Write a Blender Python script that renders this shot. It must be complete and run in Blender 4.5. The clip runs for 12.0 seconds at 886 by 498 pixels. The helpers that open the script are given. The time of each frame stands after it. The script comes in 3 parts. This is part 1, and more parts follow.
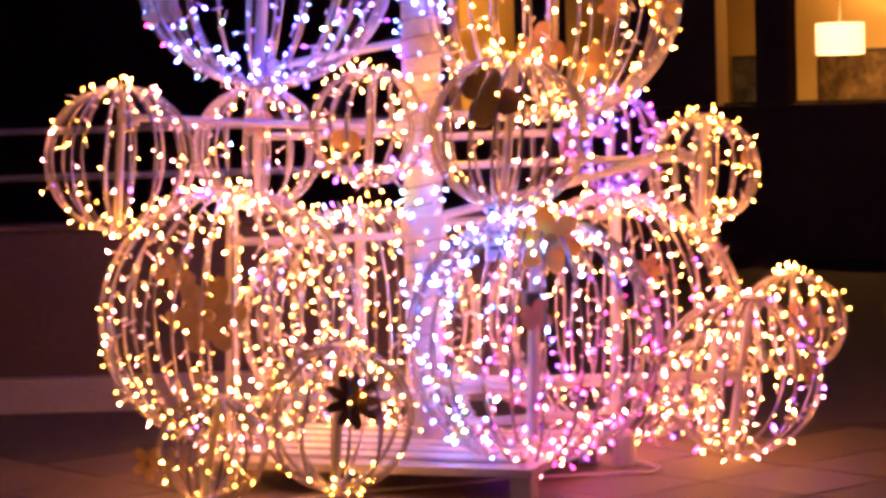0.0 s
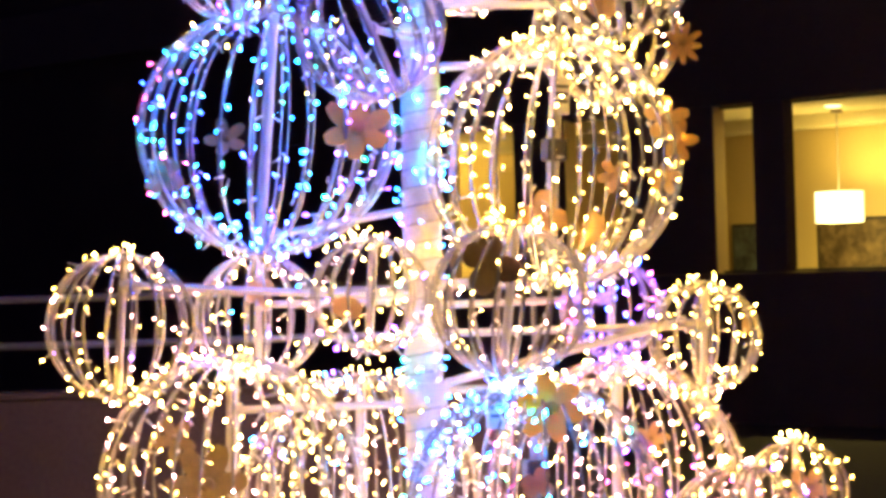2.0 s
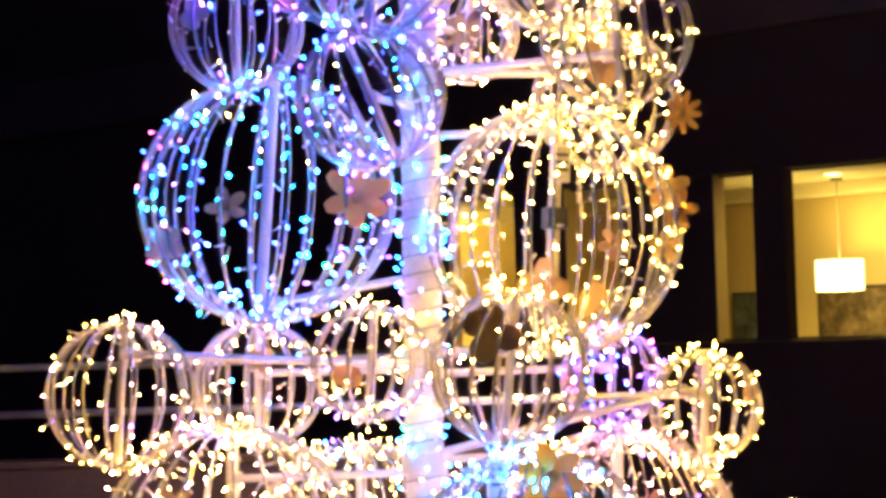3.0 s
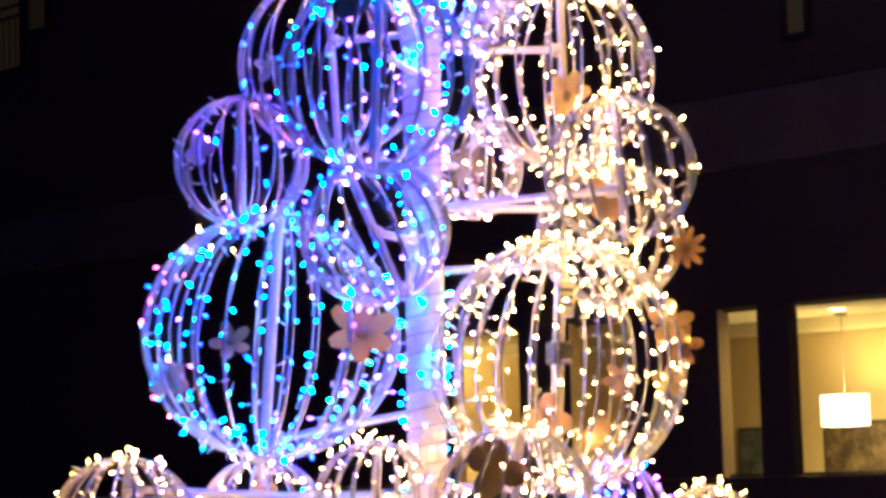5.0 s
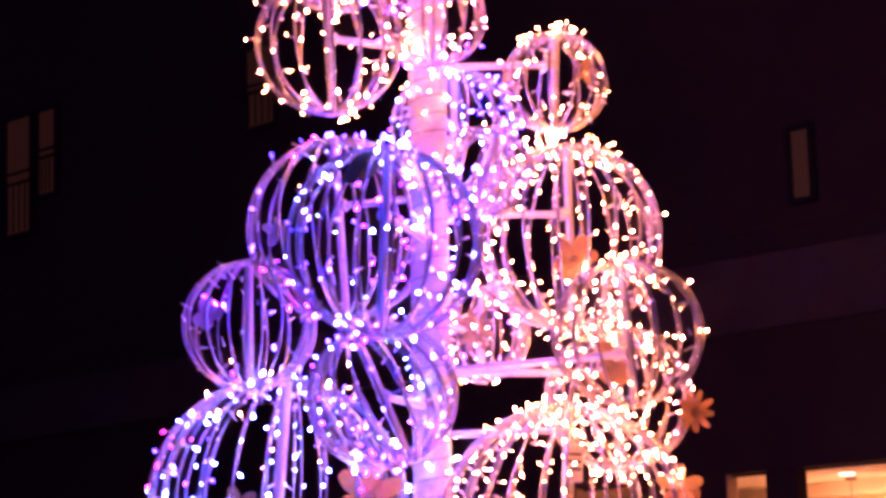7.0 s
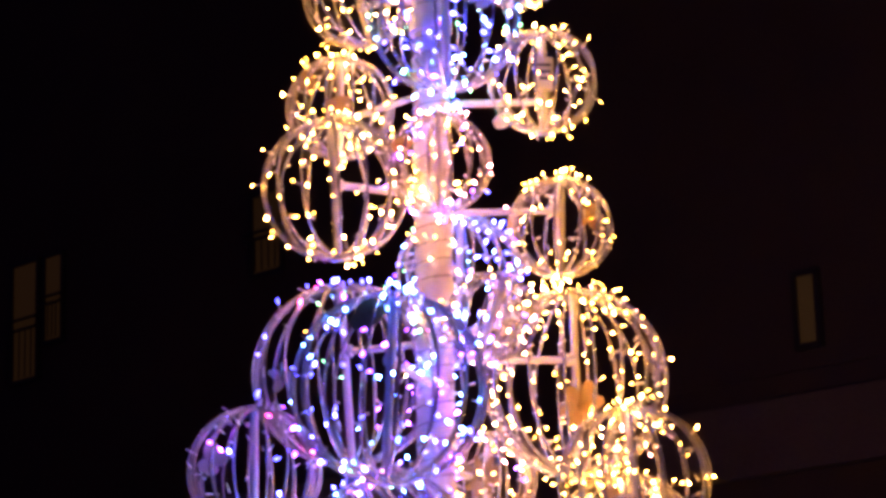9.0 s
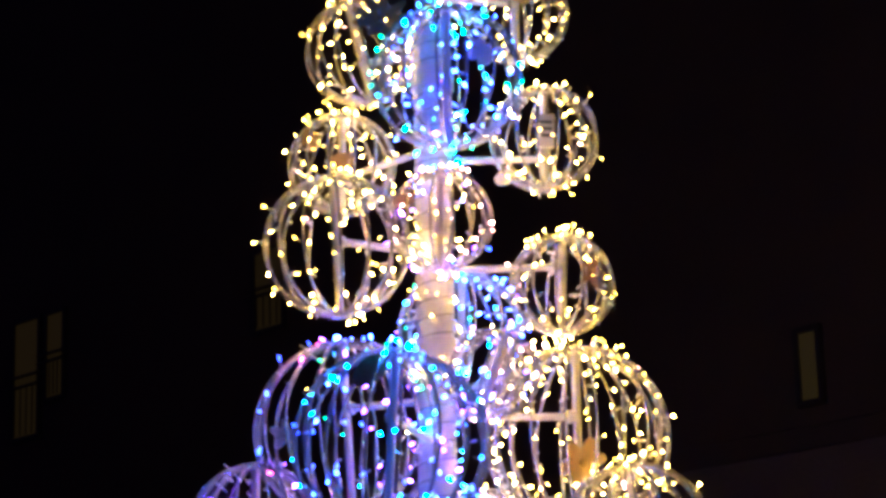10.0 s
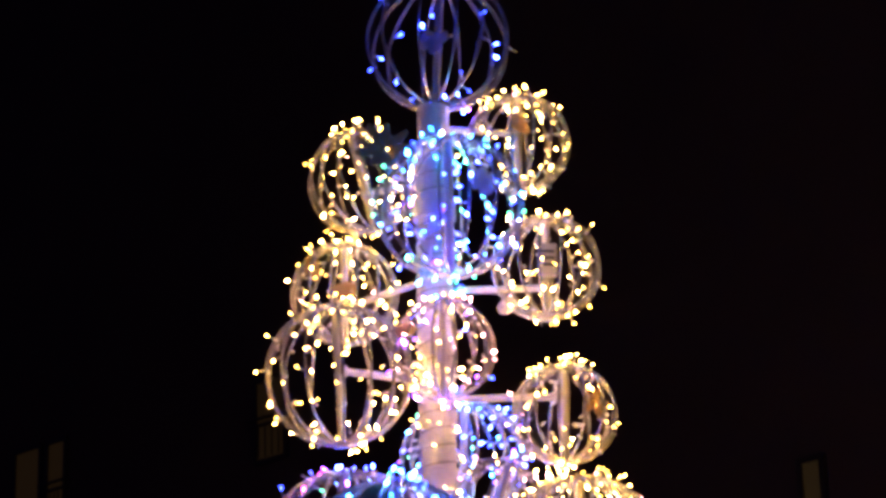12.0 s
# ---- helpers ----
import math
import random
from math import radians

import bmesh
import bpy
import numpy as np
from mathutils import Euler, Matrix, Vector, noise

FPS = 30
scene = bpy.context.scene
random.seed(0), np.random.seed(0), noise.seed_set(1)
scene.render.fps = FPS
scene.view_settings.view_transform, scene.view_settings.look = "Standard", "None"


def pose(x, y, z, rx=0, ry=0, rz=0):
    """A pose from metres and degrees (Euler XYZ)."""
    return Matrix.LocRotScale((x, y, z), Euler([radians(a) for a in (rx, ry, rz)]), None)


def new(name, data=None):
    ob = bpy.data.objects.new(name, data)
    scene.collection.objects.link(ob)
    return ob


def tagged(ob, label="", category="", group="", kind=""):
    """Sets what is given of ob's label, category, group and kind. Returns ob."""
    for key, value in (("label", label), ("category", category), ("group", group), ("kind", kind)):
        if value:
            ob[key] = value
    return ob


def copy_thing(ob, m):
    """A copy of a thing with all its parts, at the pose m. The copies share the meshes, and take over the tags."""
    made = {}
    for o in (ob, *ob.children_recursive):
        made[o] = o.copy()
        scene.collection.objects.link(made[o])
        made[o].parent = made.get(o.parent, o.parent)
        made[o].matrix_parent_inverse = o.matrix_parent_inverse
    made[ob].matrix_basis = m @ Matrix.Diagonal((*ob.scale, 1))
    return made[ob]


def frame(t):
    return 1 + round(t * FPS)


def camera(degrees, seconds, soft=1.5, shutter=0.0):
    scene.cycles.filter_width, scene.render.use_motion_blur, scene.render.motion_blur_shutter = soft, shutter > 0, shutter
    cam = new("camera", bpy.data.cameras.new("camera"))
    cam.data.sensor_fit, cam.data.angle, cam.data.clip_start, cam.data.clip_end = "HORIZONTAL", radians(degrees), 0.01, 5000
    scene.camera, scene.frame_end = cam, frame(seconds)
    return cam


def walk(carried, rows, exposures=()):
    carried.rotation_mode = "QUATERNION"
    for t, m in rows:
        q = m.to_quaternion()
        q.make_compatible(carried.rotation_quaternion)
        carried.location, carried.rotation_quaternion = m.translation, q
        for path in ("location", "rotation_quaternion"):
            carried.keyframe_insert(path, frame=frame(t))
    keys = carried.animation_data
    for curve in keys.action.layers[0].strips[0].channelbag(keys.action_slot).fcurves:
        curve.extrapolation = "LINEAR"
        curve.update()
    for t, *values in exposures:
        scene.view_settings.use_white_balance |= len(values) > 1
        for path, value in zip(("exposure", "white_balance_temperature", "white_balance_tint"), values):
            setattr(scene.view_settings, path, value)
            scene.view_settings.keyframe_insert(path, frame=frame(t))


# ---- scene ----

# the camera stands on one spot, held slightly askew, and tilts slowly upwards
cam = camera(22.0, 12.0, soft=3.8)
EYE = (0.0, -9.38, 1.5)
ROWS = [  # seconds, pitch, yaw, roll
    (0.0, -3.648, -0.489, -1.703),
    (0.5, -2.843, -0.534, -1.702),
    (1.0, -1.802, -0.565, -1.701),
    (1.5, -0.606, -0.577, -1.700),
    (2.0, 0.569, -0.591, -1.700),
    (2.5, 1.481, -0.618, -1.700),
    (3.0, 2.283, -0.631, -1.701),
    (5.0, 5.676, -0.623, -1.708),
    (5.5, 6.523, -0.584, -1.711),
    (6.0, 7.479, -0.567, -1.715),
    (6.5, 8.652, -0.559, -1.720),
    (7.0, 9.801, -0.551, -1.725),
    (9.0, 13.461, -0.512, -1.748),
    (9.5, 14.157, -0.513, -1.753),
    (10.0, 14.891, -0.514, -1.759),
    (10.5, 15.652, -0.517, -1.765),
    (11.0, 16.522, -0.524, -1.773),
    (11.5, 17.386, -0.531, -1.781),
    (12.0, 18.135, -0.556, -1.789),
]
EXPOSURES = [(0.0, 0.94, 11200, 66), (0.5, 1.44, 9900, 60), (1.0, 1.54, 7900, 36), (1.5, 1.5, 7000, 12), (2.0, 1.62, 7500, -16), (2.5, 1.68, 7600, -6), (3.0, 1.68, 7400, -16), (5.0, 1.68, 5700, 2), (5.5, 1.66, 5900, 44), (6.0, 1.66, 6600, 104), (6.5, 1.63, 7700, 142), (7.0, 1.61, 8000, 148), (9.0, 1.36, 10500, 28), (9.5, 1.32, 8400, -14), (10.0, 1.32, 7500, -28), (10.5, 1.32, 7700, -40), (11.0, 1.3, 8700, -36), (11.5, 1.22, 9100, -36), (12.0, 1.16, 8100, -2)]
walk(cam, [(t, pose(*EYE, 90 + p, 0, y) @ pose(0, 0, 0, 0, 0, r)) for t, p, y, r in ROWS], EXPOSURES)

# ---- night sky ----
world = bpy.data.worlds.new("night")
scene.world = world
world.use_nodes = True
bg = world.node_tree.nodes["Background"]
bg.inputs["Color"].default_value = (0.22, 0.13, 1.0, 1)
bg.inputs["Strength"].default_value = 0.007


# ---- materials ----
def material(name, color, rough=0.6, metal=0.0, vary=0.15, scale=6.0, fine=60.0, bump=0.1, random_piece=0.0):
    m = bpy.data.materials.new(name)
    m.use_nodes = True
    nt = m.node_tree
    b = nt.nodes["Principled BSDF"]
    b.inputs["Metallic"].default_value = metal
    geo = nt.nodes.new("ShaderNodeTexCoord")
    big = nt.nodes.new("ShaderNodeTexNoise")
    big.inputs["Scale"].default_value = scale
    big.inputs["Detail"].default_value = 5
    small = nt.nodes.new("ShaderNodeTexNoise")
    small.inputs["Scale"].default_value = fine
    small.inputs["Detail"].default_value = 3
    for n in (big, small):
        nt.links.new(geo.outputs["Object"], n.inputs["Vector"])
    mix = nt.nodes.new("ShaderNodeMath")
    mix.operation = "ADD"
    nt.links.new(big.outputs["Fac"], mix.inputs[0])
    nt.links.new(small.outputs["Fac"], mix.inputs[1])
    ramp = nt.nodes.new("ShaderNodeMapRange")
    ramp.inputs["From Min"].default_value = 0.6
    ramp.inputs["From Max"].default_value = 1.4
    ramp.inputs["To Min"].default_value = 1 - vary
    ramp.inputs["To Max"].default_value = 1 + vary
    nt.links.new(mix.outputs[0], ramp.inputs["Value"])
    last = ramp.outputs[0]
    if random_piece:
        info = nt.nodes.new("ShaderNodeObjectInfo")
        rr = nt.nodes.new("ShaderNodeMapRange")
        rr.inputs["To Min"].default_value = 1 - random_piece
        rr.inputs["To Max"].default_value = 1 + random_piece
        nt.links.new(info.outputs["Random"], rr.inputs["Value"])
        mul = nt.nodes.new("ShaderNodeMath")
        mul.operation = "MULTIPLY"
        nt.links.new(last, mul.inputs[0])
        nt.links.new(rr.outputs[0], mul.inputs[1])
        last = mul.outputs[0]
    tint = nt.nodes.new("ShaderNodeVectorMath")
    tint.operation = "SCALE"
    tint.inputs[0].default_value = color
    nt.links.new(last, tint.inputs["Scale"])
    nt.links.new(tint.outputs[0], b.inputs["Base Color"])
    rg = nt.nodes.new("ShaderNodeMapRange")
    rg.inputs["To Min"].default_value = max(0.05, rough - 0.12)
    rg.inputs["To Max"].default_value = min(1.0, rough + 0.12)
    nt.links.new(big.outputs["Fac"], rg.inputs["Value"])
    nt.links.new(rg.outputs[0], b.inputs["Roughness"])
    if bump:
        bp = nt.nodes.new("ShaderNodeBump")
        bp.inputs["Strength"].default_value = bump
        bp.inputs["Distance"].default_value = 0.01
        nt.links.new(small.outputs["Fac"], bp.inputs["Height"])
        nt.links.new(bp.outputs[0], b.inputs["Normal"])
    return m


def glowing(name, color, strength, base=(0.8, 0.8, 0.8)):
    m = bpy.data.materials.new(name)
    m.use_nodes = True
    b = m.node_tree.nodes["Principled BSDF"]
    b.inputs["Base Color"].default_value = (*base, 1)
    b.inputs["Emission Color"].default_value = (*color, 1)
    b.inputs["Emission Strength"].default_value = strength
    return m


def see_through(m, color, share):
    """Thin sheet that also lets light through from behind."""
    nt = m.node_tree
    thin = nt.nodes.new("ShaderNodeBsdfTranslucent")
    thin.inputs["Color"].default_value = (*color, 1)
    mix = nt.nodes.new("ShaderNodeMixShader")
    mix.inputs[0].default_value = share
    nt.links.new(nt.nodes["Principled BSDF"].outputs[0], mix.inputs[1])
    nt.links.new(thin.outputs[0], mix.inputs[2])
    nt.links.new(mix.outputs[0], nt.nodes["Material Output"].inputs["Surface"])


def led(name, color, strength):
    """Bulbs of one colour; some shine straight at the eye, most look aside and are dimmer."""
    m = glowing(name, color, strength)
    nt = m.node_tree
    geo = nt.nodes.new("ShaderNodeNewGeometry")
    sq = nt.nodes.new("ShaderNodeMath")
    sq.operation = "POWER"
    sq.inputs[1].default_value = 2.5
    nt.links.new(geo.outputs["Random Per Island"], sq.inputs[0])
    rng_map = nt.nodes.new("ShaderNodeMapRange")
    rng_map.inputs["To Min"].default_value = strength * 0.2
    rng_map.inputs["To Max"].default_value = strength * 2.9
    nt.links.new(sq.outputs[0], rng_map.inputs["Value"])
    nt.links.new(rng_map.outputs[0], nt.nodes["Principled BSDF"].inputs["Emission Strength"])
    return m


PAINT = material("white_painted_metal", (0.45, 0.43, 0.42), 0.32, 0.0, 0.12, 9, 90, 0.05)
RIB = material("aluminium_tube", (0.58, 0.555, 0.53), 0.22, 0.65, 0.15, 9, 90, 0.03)
POST = material("dull_white_paint", (0.42, 0.405, 0.39), 0.4, 0.0, 0.25, 5, 60, 0.08)
GOLD = material("gold_lacquer", (0.49, 0.36, 0.23), 0.42, 0.15, 0.25, 14, 120, 0.1)
BRONZE = material("dark_bronze_lacquer", (0.19, 0.13, 0.06), 0.45, 0.1, 0.3, 14, 120, 0.15)
SILVER = material("pale_lacquer", (0.66, 0.62, 0.58), 0.42, 0.2, 0.2, 14, 120, 0.1)
AMBER = material("amber_lacquer", (0.70, 0.42, 0.08), 0.4, 0.1, 0.25, 14, 120, 0.1)
see_through(AMBER, (0.80, 0.50, 0.10), 0.5)
see_through(GOLD, (0.60, 0.43, 0.25), 0.5)
see_through(SILVER, (0.7, 0.66, 0.62), 0.3)
CABLE = material("clear_cable", (0.24, 0.225, 0.21), 0.25, 0.0, 0.2, 20, 90, 0.0)
HOLDER = material("clear_bulb_holder", (0.80, 0.78, 0.75), 0.3, 0.0, 0.1, 20, 90, 0.0)
see_through(HOLDER, (0.8, 0.78, 0.75), 0.45)
BLACK = material("black_plastic", (0.03, 0.03, 0.035), 0.4, 0.0, 0.2, 20, 90, 0.05)
STONE = material("paving_stone", (0.12, 0.085, 0.068), 0.62, 0.0, 0.3, 3.5, 70, 0.25, 0.12)
JOINT = material("dark_joint", (0.05, 0.045, 0.04), 0.9, 0.0, 0.3, 6, 90, 0.3)
ASPHALT = material("dark_ground", (0.07, 0.06, 0.055), 0.8, 0.0, 0.35, 2, 60, 0.3)
RENDERED = material("brown_render", (0.09, 0.062, 0.054), 0.85, 0.0, 0.25, 0.8, 40, 0.2)
FASCIA = material("grey_render", (0.17, 0.13, 0.115), 0.8, 0.0, 0.25, 0.9, 40, 0.2)
PLINTH = material("pale_concrete", (0.30, 0.26, 0.24), 0.8, 0.0, 0.25, 2.5, 50, 0.2)
PARAPET = material("parapet_render", (0.065, 0.043, 0.04), 0.8, 0.0, 0.3, 1.5, 40, 0.2)
STEEL = material("brushed_steel", (0.5, 0.5, 0.5), 0.35, 0.9, 0.15, 6, 90, 0.05)
FRAME = material("dark_window_frame", (0.035, 0.028, 0.025), 0.5, 0.0, 0.2, 6, 60, 0.05)
ROOM = material("cream_wall", (0.70, 0.53, 0.25), 0.85, 0.0, 0.06, 1.5, 40, 0.05)
CEIL = material("white_ceiling", (0.8, 0.7, 0.45), 0.85, 0.0, 0.05, 1.5, 40, 0.05)
CANVAS = material("dark_landscape_canvas", (0.14, 0.095, 0.045), 0.6, 0.0, 0.9, 5, 14, 0.1)
SEA = material("blue_grey_canvas", (0.11, 0.13, 0.13), 0.6, 0.0, 0.8, 4, 12, 0.1)
# window light is put into the blinds' emission; no room or lamp stands behind
GLOWING_BLIND = glowing("painted_glow_blind", (1.0, 0.62, 0.25), 0.0055, (0.08, 0.06, 0.04))
BLIND = glowing("faint_painted_glow_blind", (1.0, 0.55, 0.22), 0.0035, (0.05, 0.036, 0.028))
SHADE = glowing("lit_lamp_shade", (1.0, 0.80, 0.42), 1.15)
WARM = led("warm_white_led", (1.0, 0.545, 0.115), 70.0)
ROSE = led("rose_white_led", (1.0, 0.36, 0.42), 54.0)
BLUE = led("blue_led", (0.006, 0.03, 1.0), 60.0)
VIOLET = led("violet_led", (0.15, 0.028, 1.0), 52.0)
CYAN = led("cyan_led", (0.007, 0.17, 1.0), 57.0)
MAGENTA = led("magenta_led", (1.0, 0.05, 0.46), 28.0)
GREEN = led("green_led", (0.05, 0.9, 0.42), 22.0)
OFF = material("unlit_led", (0.7, 0.7, 0.68), 0.2, 0.0, 0.1, 9, 90, 0.0)
LEDS = [WARM, ROSE, BLUE, VIOLET, CYAN, MAGENTA, GREEN, OFF]


# ---- mesh helpers ----
def part(name, bm, mats, parent=None, label="", smooth=False):
    me = bpy.data.meshes.new(name)
    if isinstance(bm, bmesh.types.BMesh):
        bm.to_mesh(me)
        bm.free()
    else:
        verts, faces, index = bm
        me.from_pydata(verts, [], faces)
        if index is not None:
            me.polygons.foreach_set("material_index", index)
    for m in mats if isinstance(mats, (list, tuple)) else [mats]:
        me.materials.append(m)
    if smooth:
        me.polygons.foreach_set("use_smooth", [True] * len(me.polygons))
    me.update()
    ob = new(name, me)
    if parent:
        ob.parent = parent
    if label:
        ob["label"] = label
    return ob


def box_bm(lo, hi, bevel=0.0, bm=None, m=None):
    bm = bm or bmesh.new()
    got = bmesh.ops.create_cube(bm, size=1.0)["verts"]
    lo, hi = Vector(lo), Vector(hi)
    for v in got:
        v.co = Vector([lo[i] + (v.co[i] + 0.5) * (hi[i] - lo[i]) for i in range(3)])
    if bevel:
        edges = list({e for v in got for e in v.link_edges})
        r = bmesh.ops.bevel(bm, geom=edges, offset=bevel, segments=2, affect="EDGES", profile=0.5)
        got = list({v for f in r["faces"] for v in f.verts} | {v for v in got if v.is_valid})
    if m is not None:
        bmesh.ops.transform(bm, matrix=m, verts=[v for v in got if v.is_valid])
    return bm


def sweep(points, radius, sides=6, closed=False):
    """Vertices and faces of a round tube along points."""
    pts = [Vector(p) for p in points]
    verts, faces = [], []
    n = len(pts)
    up = Vector((0.0131, 1, 0.0171)).normalized()
    for i, p in enumerate(pts):
        a = pts[(i - 1) % n] if closed or i else pts[i]
        b = pts[(i + 1) % n] if closed or i < n - 1 else pts[i]
        d = (b - a).normalized()
        s = d.cross(up)
        s = s.normalized() if s.length > 1e-4 else Vector((1, 0, 0))
        u = s.cross(d)
        for k in range(sides):
            w = 2 * math.pi * k / sides
            verts.append(p + radius * (math.cos(w) * s + math.sin(w) * u))
    for i in range(n if closed else n - 1):
        j = (i + 1) % n
        for k in range(sides):
            l = (k + 1) % sides
            faces.append((i * sides + k, i * sides + l, j * sides + l, j * sides + k))
    if not closed:
        faces.append(tuple(range(sides))[::-1])
        faces.append(tuple((n - 1) * sides + k for k in range(sides)))
    return [tuple(v) for v in verts], faces, None


def lathe(profile, sides=16):
    verts, faces = [], []
    for r, z in profile:
        for k in range(sides):
            w = 2 * math.pi * k / sides
            verts.append((r * math.cos(w), r * math.sin(w), z))
    for i in range(len(profile) - 1):
        for k in range(sides):
            l = (k + 1) % sides
            faces.append((i * sides + k, i * sides + l, (i + 1) * sides + l, (i + 1) * sides + k))
    return verts, faces, None


def joined(pieces):
    verts, faces, index = [], [], []
    for v, f, m in pieces:
        o = len(verts)
        verts.extend(v)
        faces.extend(tuple(o + i for i in g) for g in f)
        index.extend([m] * len(f))
    return verts, faces, index


ICO = bmesh.new()
bmesh.ops.create_icosphere(ICO, subdivisions=1, radius=1)
ICO_V = np.array([v.co[:] for v in ICO.verts])
ICO_F = [tuple(v.index for v in f.verts) for f in ICO.faces]
ICO.free()


def lamp_string(leds):
    """leds: foot, tip, colour index. Returns stalks and bulbs as two bodies."""
    stalks, bulbs = [], []
    for foot, tip, c in leds:
        foot, tip = Vector(foot), Vector(tip)
        d = (tip - foot).normalized()
        q = Vector((0, 0, 1)).rotation_difference(d).to_matrix()
        k = BULB * VARY.uniform(0.7, 1.35) * (1.7 if 1 < c < 7 else 1.0)
        m = np.array(q) @ np.diag((k, k, k * 2.1))
        bulbs.append(([tuple(p) for p in ICO_V @ m.T + np.array(tip)], ICO_F, c))
        # the clear holder is a cone that widens towards the cable
        side = q @ Vector((1, 0, 0))
        other = q @ Vector((0, 1, 0))
        ring = [tuple(foot + 0.0062 * (math.cos(w) * side + math.sin(w) * other)) for w in HOLDER_TURN]
        rim = [tuple(tip - d * BULB + 0.0022 * (math.cos(w) * side + math.sin(w) * other)) for w in HOLDER_TURN]
        n = len(ring)
        stalks.append((ring + rim, [(i, (i + 1) % n, n + (i + 1) % n, n + i) for i in range(n)] + [tuple(range(n))[::-1]], 1))
    return joined(stalks), joined(bulbs)


BULB = 0.0032
HOLDER_TURN = [2 * math.pi * i / 5 for i in range(5)]
VARY = random.Random(21)

# ---- the post and its base ----
TRUNK_X = -0.012
POST_LEAN = 0.015  # sideways for each metre of height
POST_R = 0.08
LEANING = pose(TRUNK_X, 0, 0, 0, math.degrees(math.atan(POST_LEAN)), 0)
post = tagged(new("light_tree_post"), "white painted steel post with arms on a low platform", "light tree")
part("pole", lathe([(0.0, 0.02), (POST_R, 0.02), (POST_R, 5.06), (0.07, 5.08), (0.07, 5.23), (0.03, 5.24), (0.0, 5.24)], 32), POST, post, smooth=False).matrix_basis = LEANING
for zc in (1.0, 2.45, 3.55, 4.75):
    part("collar", lathe([(POST_R, zc - 0.05), (0.094, zc - 0.045), (0.094, zc + 0.045), (POST_R, zc + 0.05)], 32), PAINT, post).matrix_basis = LEANING
PLAT = Matrix.Translation((0.38, -0.9, 0)) @ Matrix(((-0.933, 0.359, 0, 0), (0.359, 0.933, 0, 0), (0, 0, 1, 0), (0, 0, 0, 1)))
part("platform", box_bm((0.0, 0.0, 0.085), (1.40, 0.98, 0.12), 0.005, None, PLAT), PAINT, post, "white platform plate")
for k in range(5):
    part("slat", box_bm((0.08, 0.12 + 0.17 * k, 0.122), (1.32, 0.22 + 0.17 * k, 0.137), 0.003, None, PLAT), PAINT, post)
for x, y in ((0.05, 0.05), (1.35, 0.05), (1.35, 0.93), (0.05, 0.93)):
    part("leg", box_bm((x - 0.042, y - 0.042, 0.0), (x + 0.042, y + 0.042, 0.085), 0.004, None, PLAT), PAINT, post)
    part("bolt", box_bm((x - 0.012, y - 0.012, 0.12), (x + 0.012, y + 0.012, 0.128), 0.003, None, PLAT), STEEL, post)
part("foot", lathe([(0.0, 0.0), (0.045, 0.0), (0.045, 0.12), (0.03, 0.14), (0.0, 0.14)], 20), PAINT, post).location = (0.80, -0.10, 0)
for a, b in (((-0.70, -0.5, 0.36), (0.95, -0.2, 0.36)), ((-0.1, 0.2, 0.33), (1.25, 0.1, 0.33)), ((0.80, -0.10, 0.12), (0.0, 0.0, 0.4)), ((0.0, 0.0, 1.02), (1.1, 0.09, 1.27)), ((0.1, -0.45, 0.24), (0.75, -0.3, 0.24))):
    part("brace", sweep([a, b], 0.018, 4), PAINT, post)

# ---- the wire balls: place and radius, then ribs, lean, squash, arms and colours ----
BALLS = {
    "A1": (-0.797, -0.050, 0.650, 0.527),
    "A2": (0.419, -0.550, 0.576, 0.489),
    "A3": (0.819, 0.400, 0.558, 0.538),
    "A4": (-0.283, 0.650, 0.544, 0.512),
    "S1": (-0.820, -0.850, 0.229, 0.198),
    "S2": (-0.337, -0.950, 0.345, 0.270),
    "S3": (1.275, -0.150, 0.358, 0.319),
    "S4": (1.564, 0.250, 0.530, 0.211),
    "S5": (1.211, 0.300, 0.258, 0.207),
    "B1": (-1.223, -0.100, 1.314, 0.295),
    "B2": (-0.693, 0.300, 1.333, 0.260),
    "B3": (-0.199, -0.280, 1.416, 0.226),
    "B4": (0.339, -0.650, 1.382, 0.292),
    "B5": (1.175, 0.100, 1.195, 0.223),
    "B6": (0.831, 0.600, 1.314, 0.211),
    "C1": (-0.622, 0.100, 2.099, 0.524),
    "C2": (0.558, -0.100, 1.932, 0.508),
    "D1": (-0.723, 0.000, 2.821, 0.266),
    "D2": (-0.169, -0.500, 2.458, 0.283),
    "D3": (-0.146, -0.620, 3.046, 0.372),
    "D0": (-0.341, 0.140, 3.242, 0.386),
    "D4": (0.629, 0.100, 3.171, 0.378),
    "D5": (0.806, -0.450, 2.683, 0.287),
    "D6": (0.814, 0.200, 2.493, 0.300),
    "D7": (0.248, 0.450, 2.815, 0.202),
    "D8": (0.270, -0.400, 3.365, 0.175),
    "D9": (0.155, 0.350, 3.705, 0.267),
    "E1": (-0.360, -0.250, 3.954, 0.293),
    "E2": (-0.347, 0.200, 4.441, 0.224),
    "E3": (0.074, -0.250, 4.051, 0.207),
    "E4": (0.534, 0.000, 4.473, 0.225),
    "E5": (0.585, 0.000, 3.820, 0.211),
    "F1": (0.121, -0.200, 4.694, 0.306),
    "F2": (-0.253, 0.100, 4.928, 0.233),
    "F3": (0.438, 0.100, 5.087, 0.221),
    "F4": (0.097, 0.000, 5.539, 0.309),
}
RIBS = {"A": 25, "C": 26, "B": 16, "S": 14, "D": 16, "E": 14, "F": 14}
